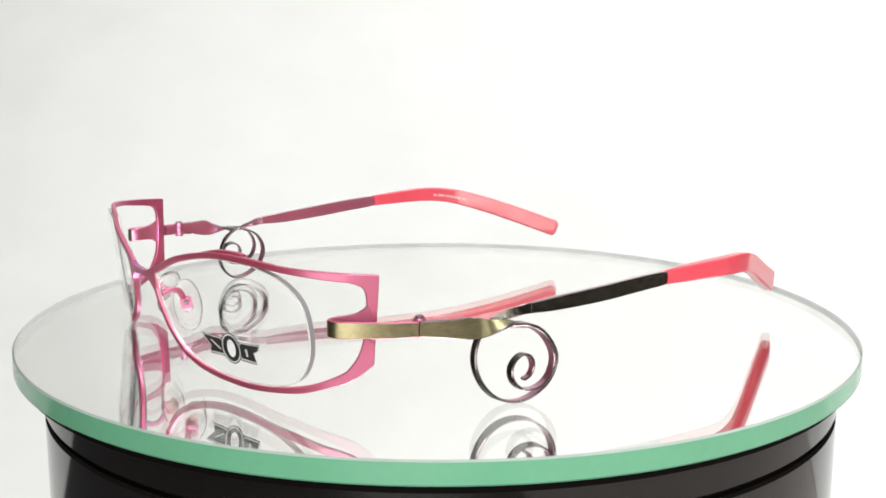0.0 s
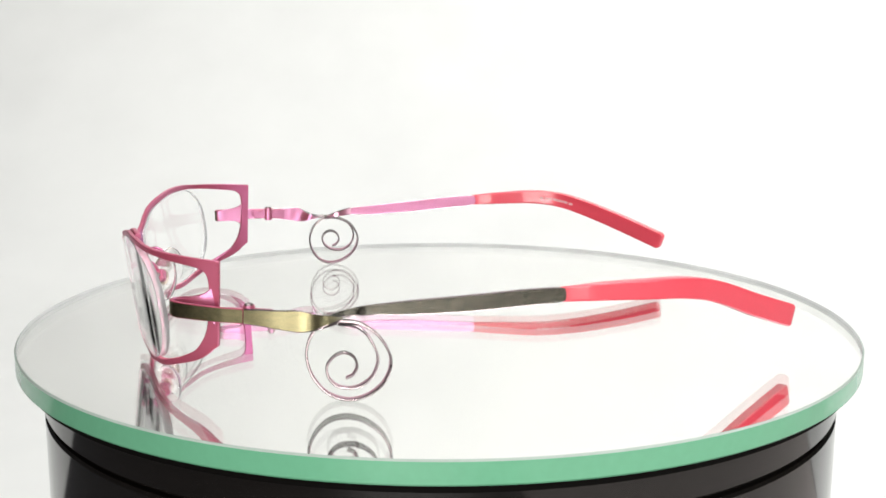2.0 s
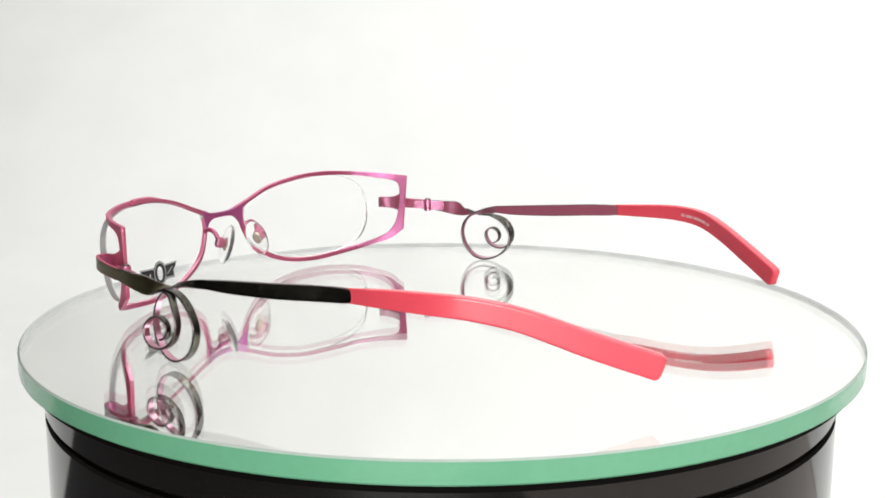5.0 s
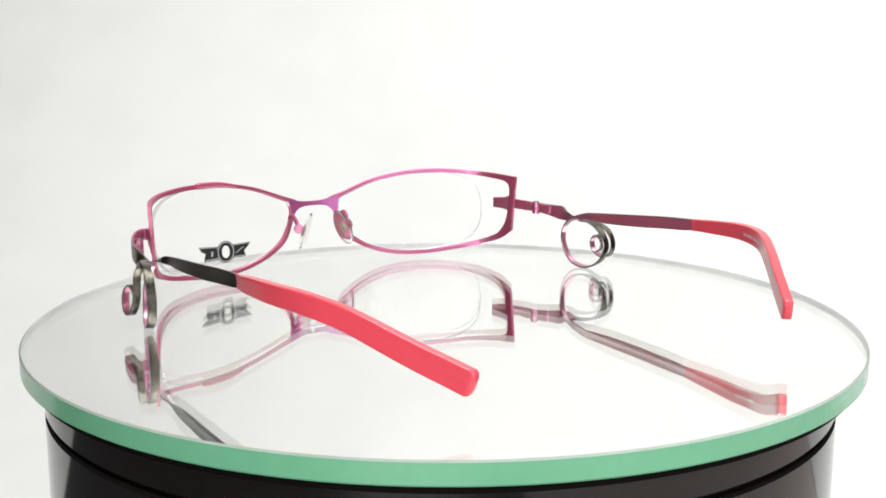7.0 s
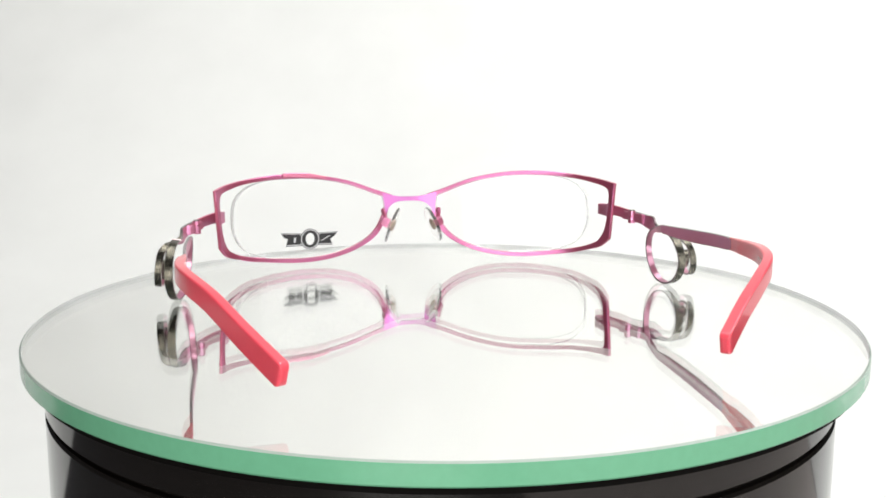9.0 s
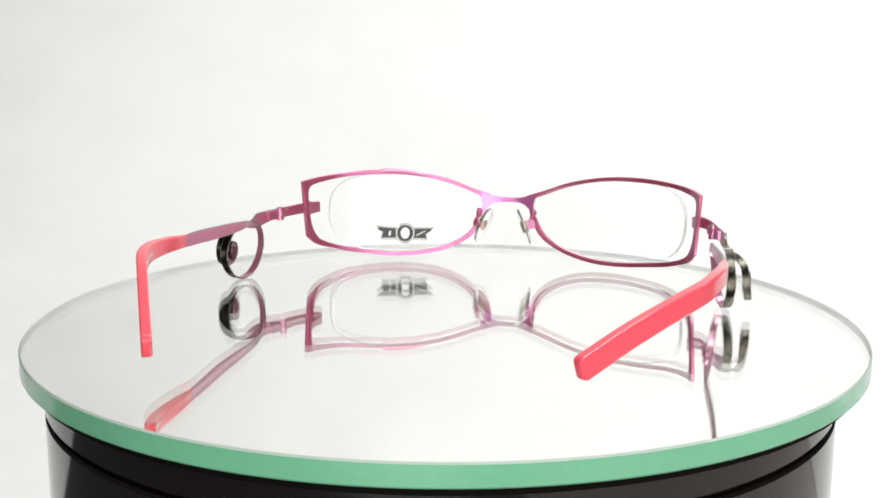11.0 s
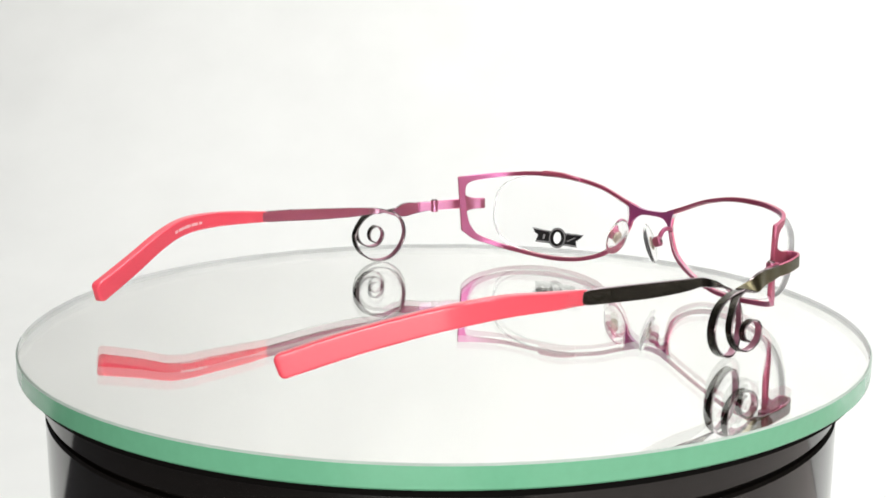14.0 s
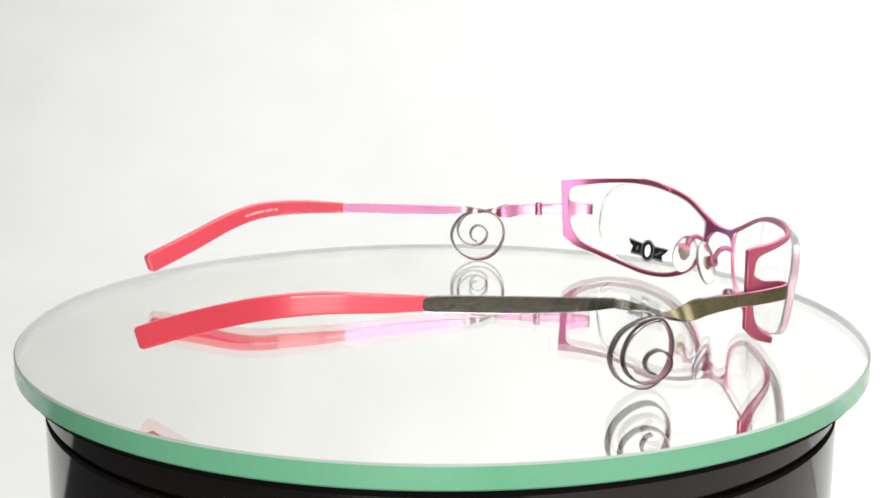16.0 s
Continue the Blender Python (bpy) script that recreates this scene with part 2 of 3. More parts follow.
def rim_loops(n=240):
    """The outer and inner edge of one rim in (arc, height)."""
    outer = np.array([(arc_of(u), z) for u, z in np.vstack([TOP, BOTTOM])])
    outer = even(outer, n)
    d = np.roll(outer, -2, 0) - np.roll(outer, 2, 0)
    d /= np.linalg.norm(d, axis=1)[:, None]
    inward = np.stack([d[:, 1], -d[:, 0]], 1)
    s1 = arc_of(65.48)
    width = []
    for s, z in outer:
        w = 1.35
        if s > s1 - 5 and 8 < z < 27.5:
            w = 2.2
        elif s > s1 - 12:
            w = 1.9
        elif s < arc_of(14):
            w = 1.6
        width.append(w)
    width = np.array(width)
    for _ in range(10):
        width = (np.roll(width, 1) + 2 * width + np.roll(width, -1)) / 4
    inner = outer + inward * width[:, None]
    for k in range(110):
        soft = (np.roll(inner, 1, 0) + 2 * inner + np.roll(inner, -1, 0)) / 4
        inner = np.where((inner[:, 0] > s1 - 9)[:, None] | (k < 36), soft, inner)
    return outer, inner


def band(bm, outer, inner, half, side):
    """A flat ring of sheet metal bent over the front's curve."""
    c = 0.16
    rows = []
    for o, i in zip(outer, inner):
        d = (i - o) / np.linalg.norm(i - o)
        prof = [(o + c * d, half), (i - c * d, half), (i, half - c), (i, c - half), (i - c * d, -half), (o + c * d, -half), (o, c - half), (o, half - c)]
        rows.append([bm.verts.new(place(sheet(p[0], p[1], h), side)) for p, h in prof])
    for a, b in zip(rows, rows[1:] + rows[:1]):
        for k in range(8):
            bm.faces.new((a[k], a[(k + 1) % 8], b[(k + 1) % 8], b[k])).material_index = 1 if k in (3, 4, 5) else 0


def strip(bm, rows, thick, side, mats=(0, 1, 2), plain=0):
    """A flat metal strip along rows of (u, v, z, wu, wv, wz, width): the place and the way of its width. plain: rows of one colour at its start."""
    rows = np.array(rows, float)
    p = rows[:, :3]
    t = np.gradient(p, axis=0)
    c = min(0.18, thick * 0.3)
    rings = []
    for q, tt, w, wide in zip(p, t, rows[:, 3:6], rows[:, 6]):
        tt = tt / np.linalg.norm(tt)
        w = w - tt * (w @ tt)
        w /= np.linalg.norm(w)
        nn = np.cross(tt, w)
        a, b = wide / 2, thick / 2
        prof = [(c - a, b), (a - c, b), (a, b - c), (a, c - b), (a - c, -b), (c - a, -b), (-a, c - b), (-a, b - c)]
        rings.append([bm.verts.new(place(q + x * w + y * nn, side)) for x, y in prof])
    for i, (a, b) in enumerate(zip(rings, rings[1:])):
        for k in range(8):
            f = bm.faces.new((a[k], a[(k + 1) % 8], b[(k + 1) % 8], b[k]))
            f.material_index = mats[0] if i < plain or k == 0 else mats[1] if k == 4 else mats[2]
    for r in (rings[0], rings[-1]):
        bm.faces.new(r).material_index = mats[2]


glasses = new("eyeglasses")
tagged(glasses, "pink metal eyeglasses with spiral ornaments and coral temple tips", "eyeglasses")
OUTER, INNER = rim_loops()


def make_front():
    for side in (1, -1):
        bm = bmesh.new()
        band(bm, OUTER, INNER, 0.55, side)
        smooth(part("rim", bm, [PINK, MAGENTA], glasses), 40)
    bm = bmesh.new()
    up = spline([(-9.5, 23.2), (-6.5, 22.25), (-3.5, 21.65), (0, 21.55), (3.5, 21.65), (6.5, 22.25), (9.5, 23.2)], 6)
    low = spline([(-8.6, 14.6), (-7.7, 17.3), (-5.0, 19.6), (0, 20.05), (5.0, 19.6), (7.7, 17.3), (8.6, 14.6)], 6)
    rows = []
    for (a, za), (b, zb) in zip(up, low):
        quad = []
        for h in (0.62, -0.62):
            for u, z in ((a, za - 0.05), (b, zb + 0.05)):
                x = sheet(arc_of(abs(u)), z, h)
                quad.append(bm.verts.new(place((math.copysign(x[0], u), x[1], x[2]), 1)))
        rows.append([quad[0], quad[1], quad[3], quad[2]])
    for a, b in zip(rows, rows[1:]):
        for k in range(4):
            bm.faces.new((a[k], a[(k + 1) % 4], b[(k + 1) % 4], b[k])).material_index = 0 if k == 0 else 1
    for r in (rows[0], rows[-1]):
        bm.faces.new(r)
    smooth(part("bridge", bm, [PINK, VIOLET], glasses), 40)
    # a small lug lies along the back of one rim's upper edge
    bm = bmesh.new()
    rows = []
    for u in np.linspace(29.5, 44, 16):
        z = np.interp(u, TOP[:, 0], TOP[:, 1])
        lift = 0.55 * min(1, (u - 29.5) / 6) if u < 43.5 else 0.3
        prof = [(-0.45, z - 0.9), (-1.5, z - 0.9), (-1.7, z - 0.6), (-1.7, z + lift - 0.2), (-1.5, z + lift), (-0.7, z + lift), (-0.45, z + lift - 0.25)]
        rows.append([bm.verts.new(place(sheet(arc_of(u), h, o), 1)) for o, h in prof])
    for a, b in zip(rows, rows[1:]):
        for k in range(7):
            bm.faces.new((a[k], a[(k + 1) % 7], b[(k + 1) % 7], b[k]))
    for r in (rows[0], rows[-1]):
        bm.faces.new(r)
    return smooth(part("rim_lug", bm, PINK, glasses), 40)


make_front()


# ---- lenses ----
def lens_loop(n=160):
    top = spline([(9.5, 21.8), (12, 23.2), (22, 26.7), (34, 28.9), (44, 29.2), (50, 28.8), (56.0, 27.0), (59.8, 23.2), (60.8, 17.8), (60.2, 11.6), (57.2, 6.6), (51.8, 3.9),
                  (44, 2.6), (36, 2.3), (28.3, 2.8), (19.6, 5.4), (13.0, 9.6), (9.9, 14.6), (8.9, 18.3), (9.5, 21.8)], 10)
    return even(top[:-1], n)


def make_lens(side):
    loop = lens_loop()
    mid = loop.mean(0)
    bm = bmesh.new()
    faces = []
    ahead = 1.6 if side < 0 else 0.0

    def seat(u, z, off):
        x = lens_point(u, z, off)
        return (x[0], x[1] + ahead * min(max((u - 30) / 30, 0), 1), x[2])

    for off in (0.75, -1.15):
        rings = [[bm.verts.new(place(seat(*mid, off), side))]]
        for f in (0.1, 0.2, 0.3, 0.4, 0.5, 0.6, 0.7, 0.8, 0.9, 0.99, 1.0):
            o = off if f < 0.995 else off * 0.8
            rings.append([bm.verts.new(place(seat(*(mid + (p - mid) * f), o), side)) for p in loop])
        n = len(loop)
        for i in range(n):
            bm.faces.new((rings[0][0], rings[1][i], rings[1][(i + 1) % n]))
            for a, b in zip(rings[1:], rings[2:]):
                bm.faces.new((a[i], b[i], b[(i + 1) % n], a[(i + 1) % n])).material_index = 1 if b is rings[-1] else 0
        faces.append(rings[-1])
    n = len(loop)
    for i in range(n):
        bm.faces.new((faces[0][i], faces[0][(i + 1) % n], faces[1][(i + 1) % n], faces[1][i])).material_index = 1
    ob = smooth(part("lens", bm, [LENS, LENS_EDGE], glasses, "clear demonstration lens"), 15)
    ob.visible_shadow = False
    return ob


lens_left, lens_right = make_lens(1), make_lens(-1)


def flat_shape(bm, outline, off, thick, mi, hole=None):
    """A thin plate on the left lens: outline in (u, z)."""
    def ring(pts, h):
        return [bm.verts.new(place(lens_point(u, z, h), 1)) for u, z in pts]
    a, b = ring(outline, off), ring(outline, off + thick)
    n = len(outline)
    for i in range(n):
        bm.faces.new((a[i], a[(i + 1) % n], b[(i + 1) % n], b[i])).material_index = mi
    if hole:
        c, d = ring(hole, off), ring(hole, off + thick)
        for i in range(n):
            j = (i + 1) % n
            bm.faces.new((c[i], c[j], d[j], d[i])).material_index = mi
            bm.faces.new((a[i], a[j], c[j], c[i])).material_index = mi
            bm.faces.new((b[i], b[j], d[j], d[i])).material_index = mi
    else:
        bm.faces.new(a).material_index = mi
        bm.faces.new(b).material_index = mi


def oval(cu, cz, ru, rz, n=40):
    return [(cu + ru * math.cos(2 * math.pi * i / n), cz + rz * math.sin(2 * math.pi * i / n)) for i in range(n)]


def make_mark():
    """A winged mark: two slanted wings and an oval ring, black with a silver outline."""
    cu, cz = 35.3, 8.9
    wing_a = [(-9.7, 1.9), (-6.4, 1.9), (-3.0, 1.9), (-2.2, 0.1), (-2.6, -2.3), (-7.6, -2.5), (-7.0, -0.6), (-8.6, 0.6)]
    wing_b = [(3.0, 2.0), (6.2, 2.2), (9.9, 2.6), (9.1, 1.0), (7.6, 0.3), (8.3, -2.2), (2.8, -2.2), (2.2, 0.2)]

    def grown(outline, fx, fy):
        m = np.mean(outline, 0)
        return [(cu + m[0] + (x - m[0]) * fx, cz + m[1] + (y - m[1]) * fy) for x, y in outline]

    def piece(name, mat, outline, lo, hi, label, hole=None):
        bm = bmesh.new()
        flat_shape(bm, outline, -hi - 0.4, hi - lo, 0, hole)
        part(name, bm, mat, lens_left, label)

    for w in (wing_a, wing_b):
        piece("printed_wing", INK, grown(w, 0.87, 0.79), 0.80, 0.84, "black printed wing")
        piece("printed_outline", SILVERINK, grown(w, 0.95, 0.92), 0.80, 0.83, "silver printed outline", grown(w, 0.87, 0.79))
        piece("printed_border", INK, grown(w, 1.0, 1.0), 0.80, 0.83, "thin black printed border", grown(w, 0.95, 0.92))
    for x, lean in ((-5.2, 0.6), (5.2, -0.8)):
        slot = [(cu + x - 1.3 - lean, cz + 0.7), (cu + x - 0.6 - lean, cz + 0.7), (cu + x + 1.2 + lean, cz - 0.9), (cu + x + 0.5 + lean, cz - 0.9)]
        piece("printed_stripe", SILVERINK, slot, 0.775, 0.865, "pale stripe in the print")
    piece("printed_ring", INK, oval(cu, cz - 0.05, 2.75, 2.9), 0.77, 0.88, "black printed ring", oval(cu, cz - 0.05, 1.5, 2.0))
    piece("printed_outline", SILVERINK, oval(cu, cz - 0.05, 3.1, 3.25), 0.77, 0.87, "silver printed outline", oval(cu, cz - 0.05, 2.75, 2.9))
    piece("printed_border", INK, oval(cu, cz - 0.05, 3.3, 3.45), 0.77, 0.87, "thin black printed border", oval(cu, cz - 0.05, 3.1, 3.25))


make_mark()


# ---- nose pads ----
def ellipsoid(bm, centre, axes, radii, side, seg=24, ring=12, mi=0):
    a, b, c = [np.array(x, float) for x in axes]
    rows = []
    for i in range(ring + 1):
        f = math.pi * i / ring
        if i in (0, ring):
            rows.append([bm.verts.new(place(centre + c * radii[2] * math.cos(f), side))])
        else:
            rows.append([bm.verts.new(place(centre + radii[0] * a * math.sin(f) * math.cos(2 * math.pi * k / seg) + radii[1] * b * math.sin(f) * math.sin(2 * math.pi * k / seg) + radii[2] * c * math.cos(f), side))
                         for k in range(seg)])
    for p, q in zip(rows, rows[1:]):
        for k in range(seg):
            vs = [p[k % len(p)], p[(k + 1) % len(p)], q[(k + 1) % len(q)], q[k % len(q)]]
            vs = [v for j, v in enumerate(vs) if v not in vs[:j]]
            bm.faces.new(vs).material_index = mi


def tube(bm, pts, r, side, seg=8, mi=0):
    p = np.array(pts, float)
    t = np.gradient(p, axis=0)
    up = np.array([0.31, 0.22, 0.92])
    rings = []
    for q, tt in zip(p, t):
        tt = tt / np.linalg.norm(tt)
        x = np.cross(tt, up)
        x /= np.linalg.norm(x)
        y = np.cross(tt, x)
        rings.append([bm.verts.new(place(q + r * (x * math.cos(2 * math.pi * k / seg) + y * math.sin(2 * math.pi * k / seg)), side)) for k in range(seg)])
    for a, b in zip(rings, rings[1:]):
        for k in range(seg):
            bm.faces.new((a[k], a[(k + 1) % seg], b[(k + 1) % seg], b[k])).material_index = mi
    for g in (rings[0], rings[-1]):
        bm.faces.new(g).material_index = mi


def make_pad(side):
    centre = np.array((7.0, 74.4, 13.0))
    nrm = np.array((-0.86, -0.36, -0.34))
    nrm /= np.linalg.norm(nrm)
    lng = np.array((-0.36, 0.02, 0.93))
    lng -= nrm * (lng @ nrm)
    lng /= np.linalg.norm(lng)
    wid = np.cross(nrm, lng)
    bm = bmesh.new()
    ellipsoid(bm, centre, (wid, nrm, lng), (3.5, 1.25, 6.3), side)
    pad = smooth(part("nose_pad", bm, SILICONE, glasses, "clear silicone oval"), 60)
    pad.visible_shadow = False
    bm = bmesh.new()
    ellipsoid(bm, centre - nrm * 0.2, (wid, nrm, lng), (1.4, 0.4, 2.1), side, 20, 10)
    smooth(part("pad_core", bm, CORE, pad, "tan core plate inside the silicone"), 60)
    bm = bmesh.new()
    for q in box(bm, (-1.35, -1.0, -1.55), (1.35, 1.5, 1.55)):
        q.co = place(centre - nrm * 2.2 + wid * q.co.x - nrm * q.co.y + lng * q.co.z, side)
    bmesh.ops.bevel(bm, geom=bm.edges[:], offset=0.00045, segments=3, affect="EDGES")
    smooth(part("pad_box", bm, ROSE, pad, "pink metal pad mount"), 60)
    bm = bmesh.new()
    tube(bm, spline([(9.6, 81.0, 16.8), (9.6, 79.0, 17.6), (9.5, 77.2, 17.0), (9.2, 76.2, 15.4), (8.9, 75.6, 13.8)], 6), 0.7, side)
    smooth(part("pad_arm", bm, MAGENTA, glasses), 60)
    bm = bmesh.new()
    ellipsoid(bm, centre - nrm * 3.7, (wid, nrm, lng), (0.7, 0.35, 0.7), side, 12, 6)
    smooth(part("screw", bm, STEEL, pad, "small steel screw"), 60)


make_pad(1)
make_pad(-1)

# ---- temples, spirals and tips; rows of u, v, z, the way of the width, and the width ----
SIDES = {
    1: dict(shift=0.0, coil=((0, 0.2, 0.1, -1.2, -1.5), 0.4), lead=1.4, metal=[(71.6, 22, 18.4, 2.4), (71.6, 14.8, 18.6, 3.2), (71.5, 2, 19.2, 3.7), (70.9, -10.5, 20.0, 3.7), (70.4, -18.6, 20.3, 3.5)],
            tip=[(70.4, -17.5, 20.3, 3.4), (70.8, -28, 20.9, 4.1), (70.2, -38, 21.0, 4.6), (67.4, -47, 20.4, 4.9), (62.4, -56, 18.1, 5.1), (55.4, -68, 13.1, 5.5), (48.5, -79.7, 8.6, 5.7)]),
    -1: dict(shift=-2.3, coil=((0, 1.2, 1.4, 1.0, 0.8), -0.3), lead=0.0, metal=[(69.6, 22, 18.4, 2.4), (70.3, 14.8, 18.6, 3.2), (71.6, 2, 19.4, 3.7), (72.6, -10.5, 20.4, 3.7), (73.0, -20.9, 21.1, 3.5)],
             tip=[(73.0, -19.8, 21.1, 3.4), (72.9, -31, 21.7, 4.0), (71.8, -41, 22.0, 4.5), (69.1, -50, 21.1, 4.8), (62.9, -58.5, 18.6, 5.0), (54.6, -68.3, 14.7, 5.2), (46.8, -78.0, 10.4, 5.3)]),
}
UP, OUT = (0, 0, 1), (-1, 0, -0.1)


def make_temple(side):
    info = SIDES[side]
    d = info["shift"]
    e = 0.0 if side > 0 else 0.9
    # the bar: a tongue of the front folded over and led back to the hinge
    def bar_rows(points):
        return [(u, v, z, *w, k) for u, v, z, w, k in points]
    bm = bmesh.new()
    tongue = bar_rows([(64.8, 56.9, 18.6, UP, 9.0), (64.65, 58.2, 18.6, UP, 6.4), (64.45, 59.9, 18.6, UP, 4.6), (63.9, 61.9, 18.55, UP, 3.9), (63.15, 64.0, 18.5, UP, 3.6), (63.1, 65.3, 18.4, UP, 3.5),
                       (63.8, 66.1, 18.35, UP, 3.5), (65.0 + 0.4 * e, 65.9, 18.3, UP, 3.5), (66.3 + 0.1 * d + 0.8 * e, 64.6, 18.2, UP, 3.5), (68.3 + 0.4 * d + e, 61.2, 18.1, UP, 3.4), (70.6 + 0.7 * d + e, 55.8, 17.9, UP, 3.3), (72.3 + d + 0.9 * e, 50.6, 17.8, UP, 3.2)])
    strip(bm, spline(tongue, 6), 0.7, side, (1, 0, 2), 32)
    smooth(part("end_piece", bm, [BRASS, ROSE, PINK], glasses, "folded strip, brass outside and pink inside"), 40)
    bm = bmesh.new()
    drop = 0.5 if side > 0 else 1.6
    rear = bar_rows([(72.4 + d + 0.9 * e, 50.35, 17.8, UP, 3.2), (73.6 + d + 0.6 * e, 46.5, 17.6, UP, 3.6), (74.4 + d + 0.3 * e, 43.0, 17.3, UP, 4.1), (74.8 + d + 0.7 * e, 39.4 + 0.8 * e, 17.0, UP, 4.7), (75.1 + d + 0.8 * e, 36.4 + 1.2 * e, 16.9 - 0.4 * drop, (-0.35, 0, 0.9), 3.8),
                     (75.5 + d + 0.8 * e, 33.4 + 1.2 * e, 17.3 - 0.8 * drop, (-0.8, 0, 0.5), 3.0), (75.8 + d + 0.8 * e, 30.0 + 1.2 * e, 17.85 - 1.1 * drop, OUT, 2.7)])
    strip(bm, spline(rear, 6), 0.8, side, (1, 0, 2))
    smooth(part("temple_bar", bm, [BRASS, ROSE, STEEL], glasses, "antique brass bar, pink inside"), 40)
    # hinge: two leaves, three barrels and a screw with a slotted head
    h = 70.9 + d + 0.9 * e
    bm = bmesh.new()
    for z0, z1 in ((15.9, 17.1), (17.25, 18.55), (18.7, 19.8)):
        tube(bm, [(h, 49.4, z0), (h, 49.4, z1)], 1.25, side, 16)
    hinge = smooth(part("hinge", bm, ROSE, glasses, "small pink three-barrel hinge"), 40)
    for v0, v1, z0, z1 in ((50.0, 54.0, 16.6, 19.2), (44.2, 48.8, 16.3, 19.3)):
        bm = bmesh.new()
        for q in box(bm, (-1, 0, 0), (0.4, 1, 1)):
            x, y, z = q.co
            v = v0 + (v1 - v0) * y
            q.co = place((h + 0.6 + 0.8 * x - (v - 49.4) * 0.36, v, z0 + (z1 - z0) * z), side)
        bmesh.ops.bevel(bm, geom=bm.edges[:], offset=0.0002, segments=2, affect="EDGES")
        smooth(part("hinge_leaf", bm, ROSE, hinge), 40)
    bm = bmesh.new()
    tube(bm, [(h, 49.4, 19.75), (h, 49.4, 20.15), (h, 49.4, 20.2)], 0.9, side, 16)
    box(bm, place((h - 0.75, 49.28, 20.15), side), place((h + 0.75, 49.52, 20.24), side))
    part("screw", bm, STEEL, hinge, "small slotted steel screw")
    # ring: over the top, down behind, round below and up in front, into the temple
    m = info["metal"]
    ring = [(75.8 + d + 0.8 * e, 30.6 + 1.2 * e, 17.85, OUT, 2.6), (76.6 + d + 0.4 * e, 26.4 + 0.6 * e, 17.2, OUT, 2.5), (77.3 + d, 22.6, 14.5, OUT, 2.5), (77.7 + d, 20.2, 9.6, OUT, 2.5), (77.4 + d, 21.4, 4.7, OUT, 2.5), (76.8 + d, 24.8, 1.4, OUT, 2.4),
            (76.0 + d, 29.0, 0.15, OUT, 2.3), (74.8 + d, 33.6, 1.3, OUT, 2.2), (73.8 + d, 37.0, 4.8, OUT, 2.1), (73.0 + d, 38.4, 9.6, OUT, 2.0), (72.5 + d, 37.0, 14.2, OUT, 2.0),
            (72.2 + d, 33.4, 17.2, (-1, 0, 0.1), 2.0), (71.9 + 0.9 * d, 28.6, 18.2, (-0.8, 0, 0.6), 2.0), (0.5 * (71.9 + 71.6) + 0.9 * d, 25, 18.4, (-0.35, 0, 0.9), 2.2)]
    fore, low = (0.92, 0.965) if side > 0 else (0.80, 0.90)
    back = 0.0 if side > 0 else 0.7
    ring = [(u, 29 + (v - 29) * fore if v > 29 and k > 4 else v, z * (low + (1 - low) * max(0, k - 11) / 3), w, x) for k, (u, v, z, w, x) in enumerate(ring)]
    ring = [(u, v - back * min(1, k / 2) * min(1, (13 - k) / 3), z, w, x) for k, (u, v, z, w, x) in enumerate(ring)]
    ring = bar_rows(ring) + [(m[0][0], m[0][1], m[0][2], *UP, m[0][3])]
    bm = bmesh.new()
    strip(bm, spline(ring, 7), 0.55, side, (1, 0, 2))
    smooth(part("ring", bm, [DARK, MAUVE, STEEL], glasses, "flat metal ring, dark outside and pink inside"), 40)
    # spiral
    coil = [(76.4 + d, 30.6, 17.2, OUT, 2.0), (78.0 + d, 26.6, 16.9, OUT, 2.1), (79.6 + d, 23.4, 14.8, OUT, 2.1), (80.4 + d, 21.7, 10.6, OUT, 2.1), (80.8 + d, 22.8, 6.6, OUT, 2.1), (81.0 + d, 26.0, 4.2, OUT, 2.1),
            (81.0 + d, 29.6, 4.1, OUT, 2.1), (81.0 + d, 32.4, 6.0, OUT, 2.1), (81.0 + d, 33.4, 8.8, OUT, 2.0), (81.0 + d, 32.2, 11.2, OUT, 2.0), (80.9 + d, 29.9, 11.9, OUT, 2.0),
            (80.8 + d, 27.8, 10.7, OUT, 1.9), (80.8 + d, 27.0, 8.4, OUT, 1.9), (80.8 + d, 27.9, 6.2, OUT, 1.8), (80.8 + d, 29.6, 5.3, OUT, 1.8)]
    bm = bmesh.new()
    cu, cz = info["coil"]
    shrink = [1 - 0.13 * min(1, max(0, k - 5) / 4) for k in range(len(coil))]
    coil = [(u + np.interp(k, (0, 2, 5, 9, 14), cu), 29.6 + (v - 29.6) * shrink[k] - 2.2 * back * min(1, k / 5) + np.interp(k, (0, 2, 6, 9), (0, 1, 1, 0)) * info["lead"] + 1.2 * e * max(0, 1 - k / 2), 8.2 + (z * low + cz * min(1, k / 5) - 8.2) * shrink[k], w, x) for k, (u, v, z, w, x) in enumerate(coil)]
    strip(bm, spline(bar_rows(coil), 7), 0.5, side, (1, 0, 2))
    smooth(part("spiral", bm, [DARK, MAUVE, STEEL], glasses, "curled metal strip, dark outside and pink inside"), 40)
    # temple
    bm = bmesh.new()
    bar = spline([(u, v, z, *UP, w) for u, v, z, w in m], 8)
    for k, f in ((-1, 0.45), (-2, 0.86)):
        bar[k, 6] *= f
    bar[-2, :3] = bar[-1, :3] + 0.25 * (bar[-2, :3] - bar[-1, :3])
    strip(bm, bar, 0.8, side, (1, 0, 2))
    smooth(part("temple", bm, [DARK, ROSE, STEEL], glasses, "brushed gunmetal outside, pink inside"), 40)
    # tip: a rounded plastic sleeve
    bm = bmesh.new()
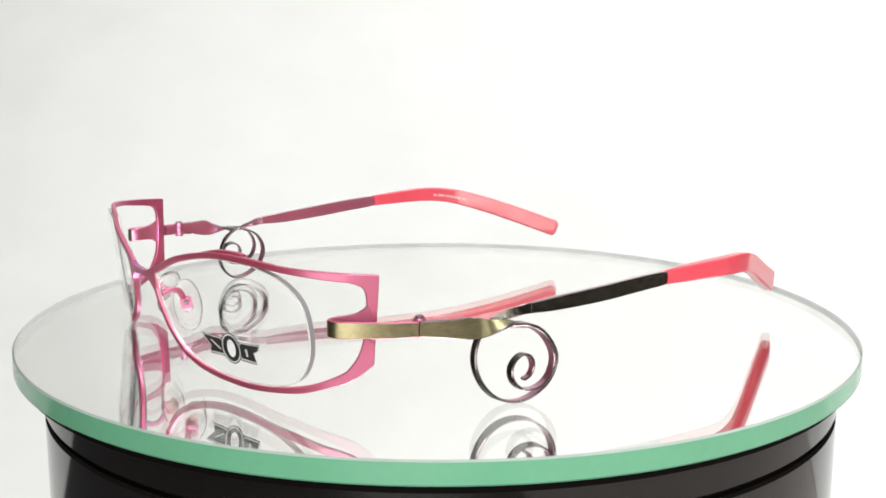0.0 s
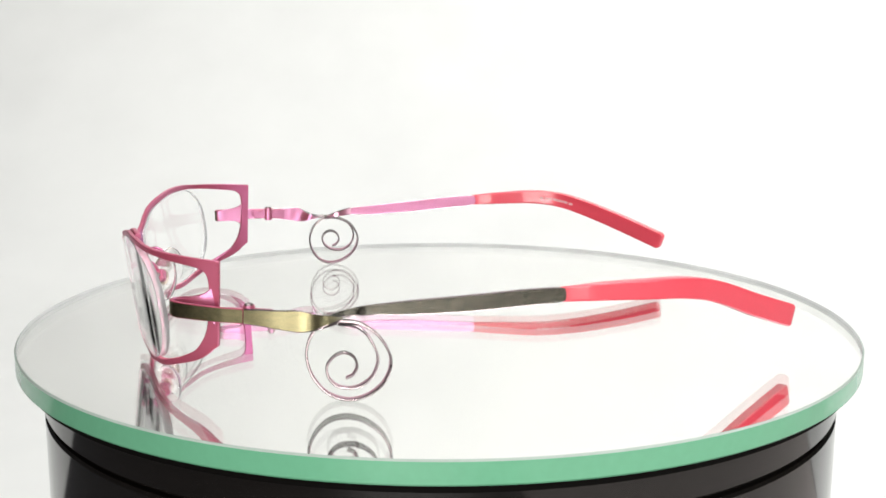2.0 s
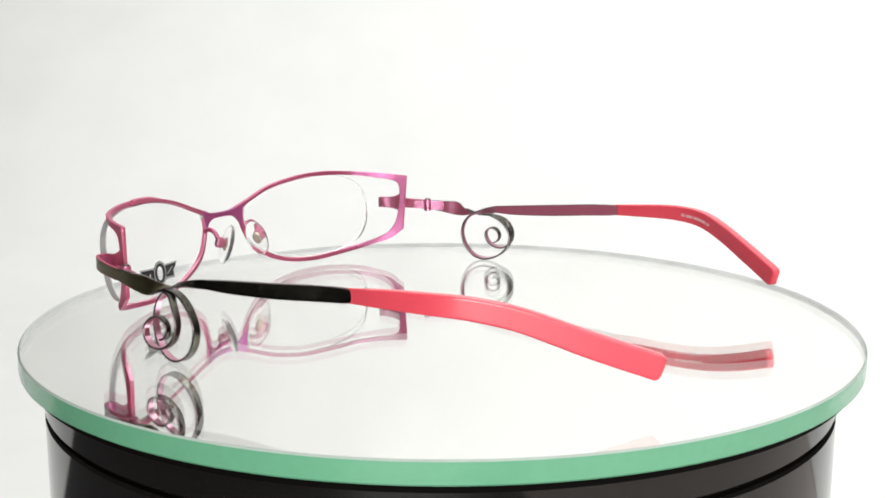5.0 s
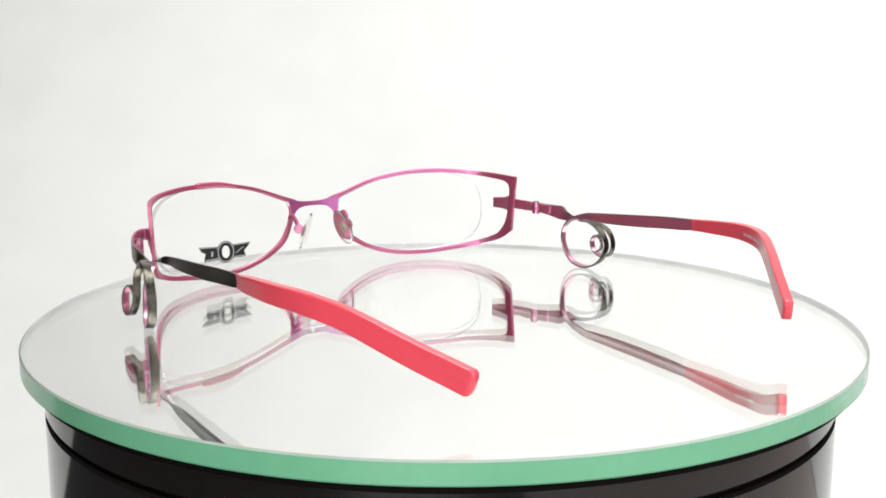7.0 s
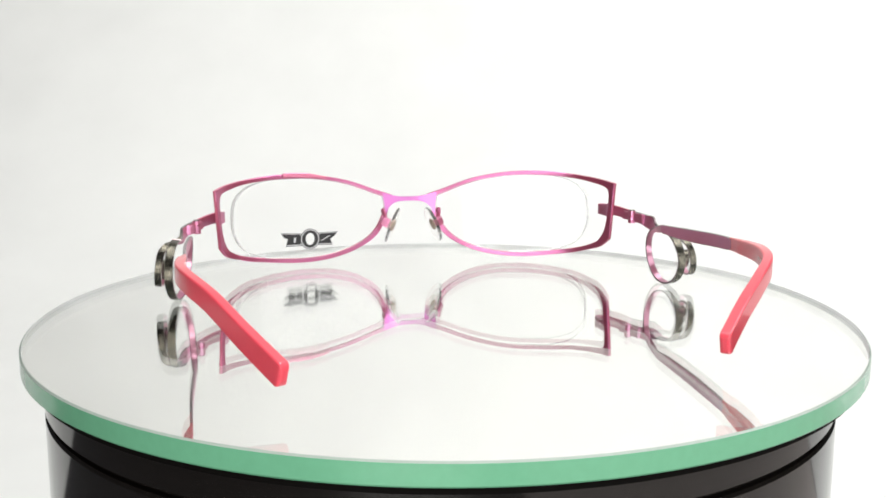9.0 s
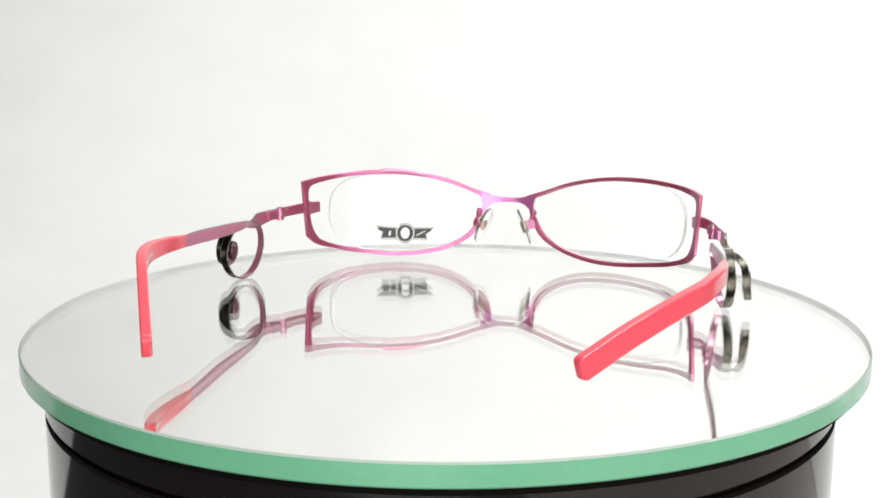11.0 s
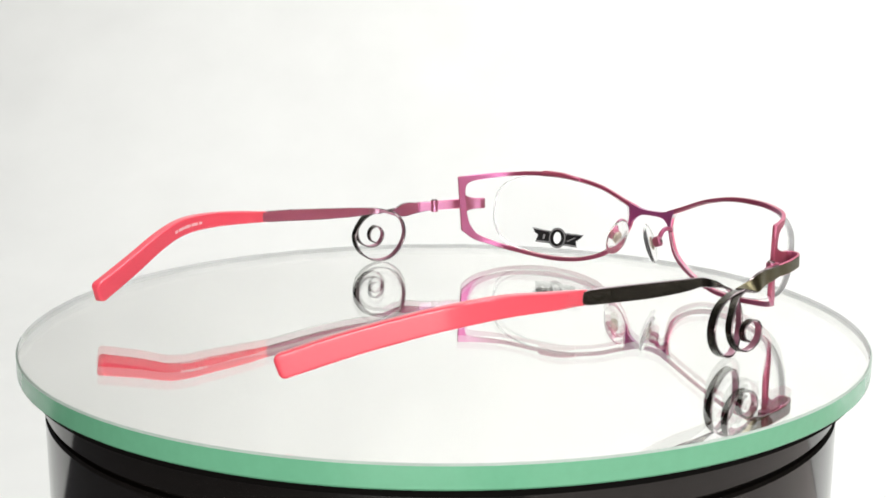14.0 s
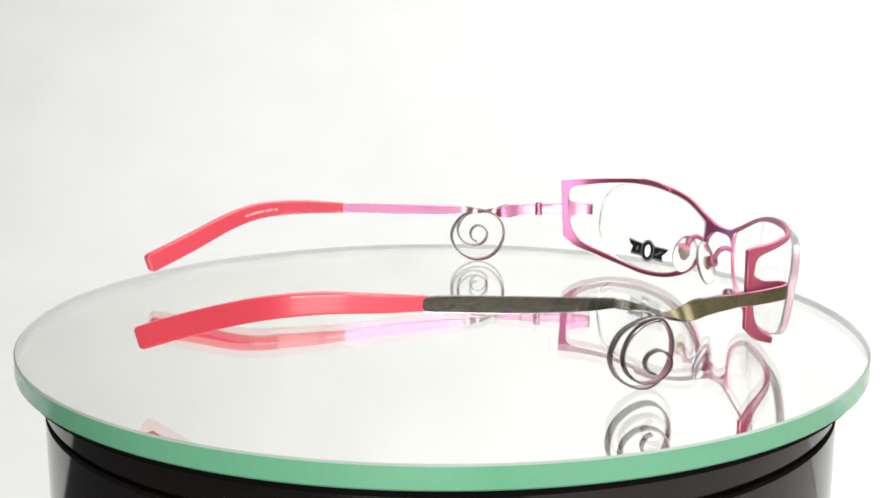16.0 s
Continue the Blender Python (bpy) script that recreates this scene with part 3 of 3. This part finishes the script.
    rows = spline(info["tip"], 8)
    t = np.gradient(rows[:, :3], axis=0)
    rings = []
    n = len(rows)
    for i, (q, tt) in enumerate(zip(rows, t)):
        tt = tt / np.linalg.norm(tt)
        w = np.array((0, 0, 1.0)) - tt * tt[2]
        w /= np.linalg.norm(w)
        nn = np.cross(tt, w)
        a, b = q[3] / 2, 0.33 + 0.67 * min(1, max(0, i - 1.3) / 3.5) + 0.25 * min(1, i / 12)
        c = min(0.42, b * 0.6)
        ring = []
        for sx, sy, f0 in ((1, 1, 0), (-1, 1, 90), (-1, -1, 180), (1, -1, 270)):
            arc = [(sx * (a - c) + c * math.cos(radians(f0 + g)), sy * (b - c) + c * math.sin(radians(f0 + g))) for g in (0, 30, 60, 90)]
            near = [(sx * a, sy * (b - 1.25 * c)), (sx * (a - 1.6 * c), sy * b)]
            if sx * sy < 0:
                near.reverse()
            ring += [place(q[:3] + x * w + y * nn, side) for x, y in (near[0], *arc, near[1])]
        rings.append((ring, q[:3], tt, w, nn))
    mid, ahead, across, thick = [place(x, side) for x in rings[-1][1:]]
    across, thick = across.normalized(), thick.normalized()
    extra = []
    for fa, fb, g in ((0.97, 0.985, 0.3), (0.90, 0.94, 0.7), (0.79, 0.85, 1.02), (0.62, 0.68, 1.25), (0.40, 0.42, 1.36)):
        extra.append(([mid + across * ((p - mid) @ across) * fa + thick * ((p - mid) @ thick) * fb + ahead * g for p in rings[-1][0]],))
    loops = [[bm.verts.new(p) for p in r[0]] for r in rings + extra]
    for a, b in zip(loops, loops[1:]):
        for k in range(24):
            bm.faces.new((a[k], a[(k + 1) % 24], b[(k + 1) % 24], b[k]))
    bm.faces.new(loops[0])
    bm.faces.new(loops[-1])
    tip = smooth(part("temple_tip", bm, CORAL, glasses, "glossy coral plastic sleeve"), 50)
    # unreadable print on the inner face
    bm = bmesh.new()
    for i0, i1 in ((18, 19.0), (19.5, 21.6), (22.1, 26.4), (26.9, 27.9)):
        for i in np.arange(i0, i1, 0.45):
            j = min(i + 0.3, i1)
            vs = []
            for x in (i, j):
                q = np.array([np.interp(x, np.arange(n), rows[:, k]) for k in range(3)])
                tt = np.array([np.interp(x, np.arange(n), t[:, k]) for k in range(3)])
                tt /= np.linalg.norm(tt)
                w = np.array((0, 0, 1.0)) - tt * tt[2]
                w /= np.linalg.norm(w)
                nn = np.cross(tt, w)
                if nn[0] > 0:
                    nn = -nn
                for h in (-0.55, 0.25):
                    for o in (1.27, 1.33):
                        vs.append(bm.verts.new(place(q + h * w + o * nn, side)))
            for f in ((0, 1, 3, 2), (4, 6, 7, 5), (0, 4, 5, 1), (2, 3, 7, 6), (0, 2, 6, 4), (1, 5, 7, 3)):
                bm.faces.new([vs[k] for k in f])
    part("print", bm, PRINT, tip, "line of tiny pale print")


make_temple(1)
make_temple(-1)


# ---- what moves ----
def motions():
    rows = list(TURNS)
    for (t0, a0), (t1, a1) in zip(TURNS, TURNS[1:]):
        if t1 - t0 > 1:
            n = round((t1 - t0) / 0.5)
            rows += [(t0 + (t1 - t0) * k / n, a0 + (a1 - a0) * k / n) for k in range(1, n)]
    rows.sort()
    walk(glasses, [(t, pose(0, 0, 0, 0, 0, a + 3.32 - 90) @ pose(0.00235, 0, 0)) for t, a in rows])
    walk(disc, [(t, pose(-0.0003, 0, 0, 0, 0, a) @ pose(0.0002, -0.0012, DISC_Z)) for t, a in rows])


motions()
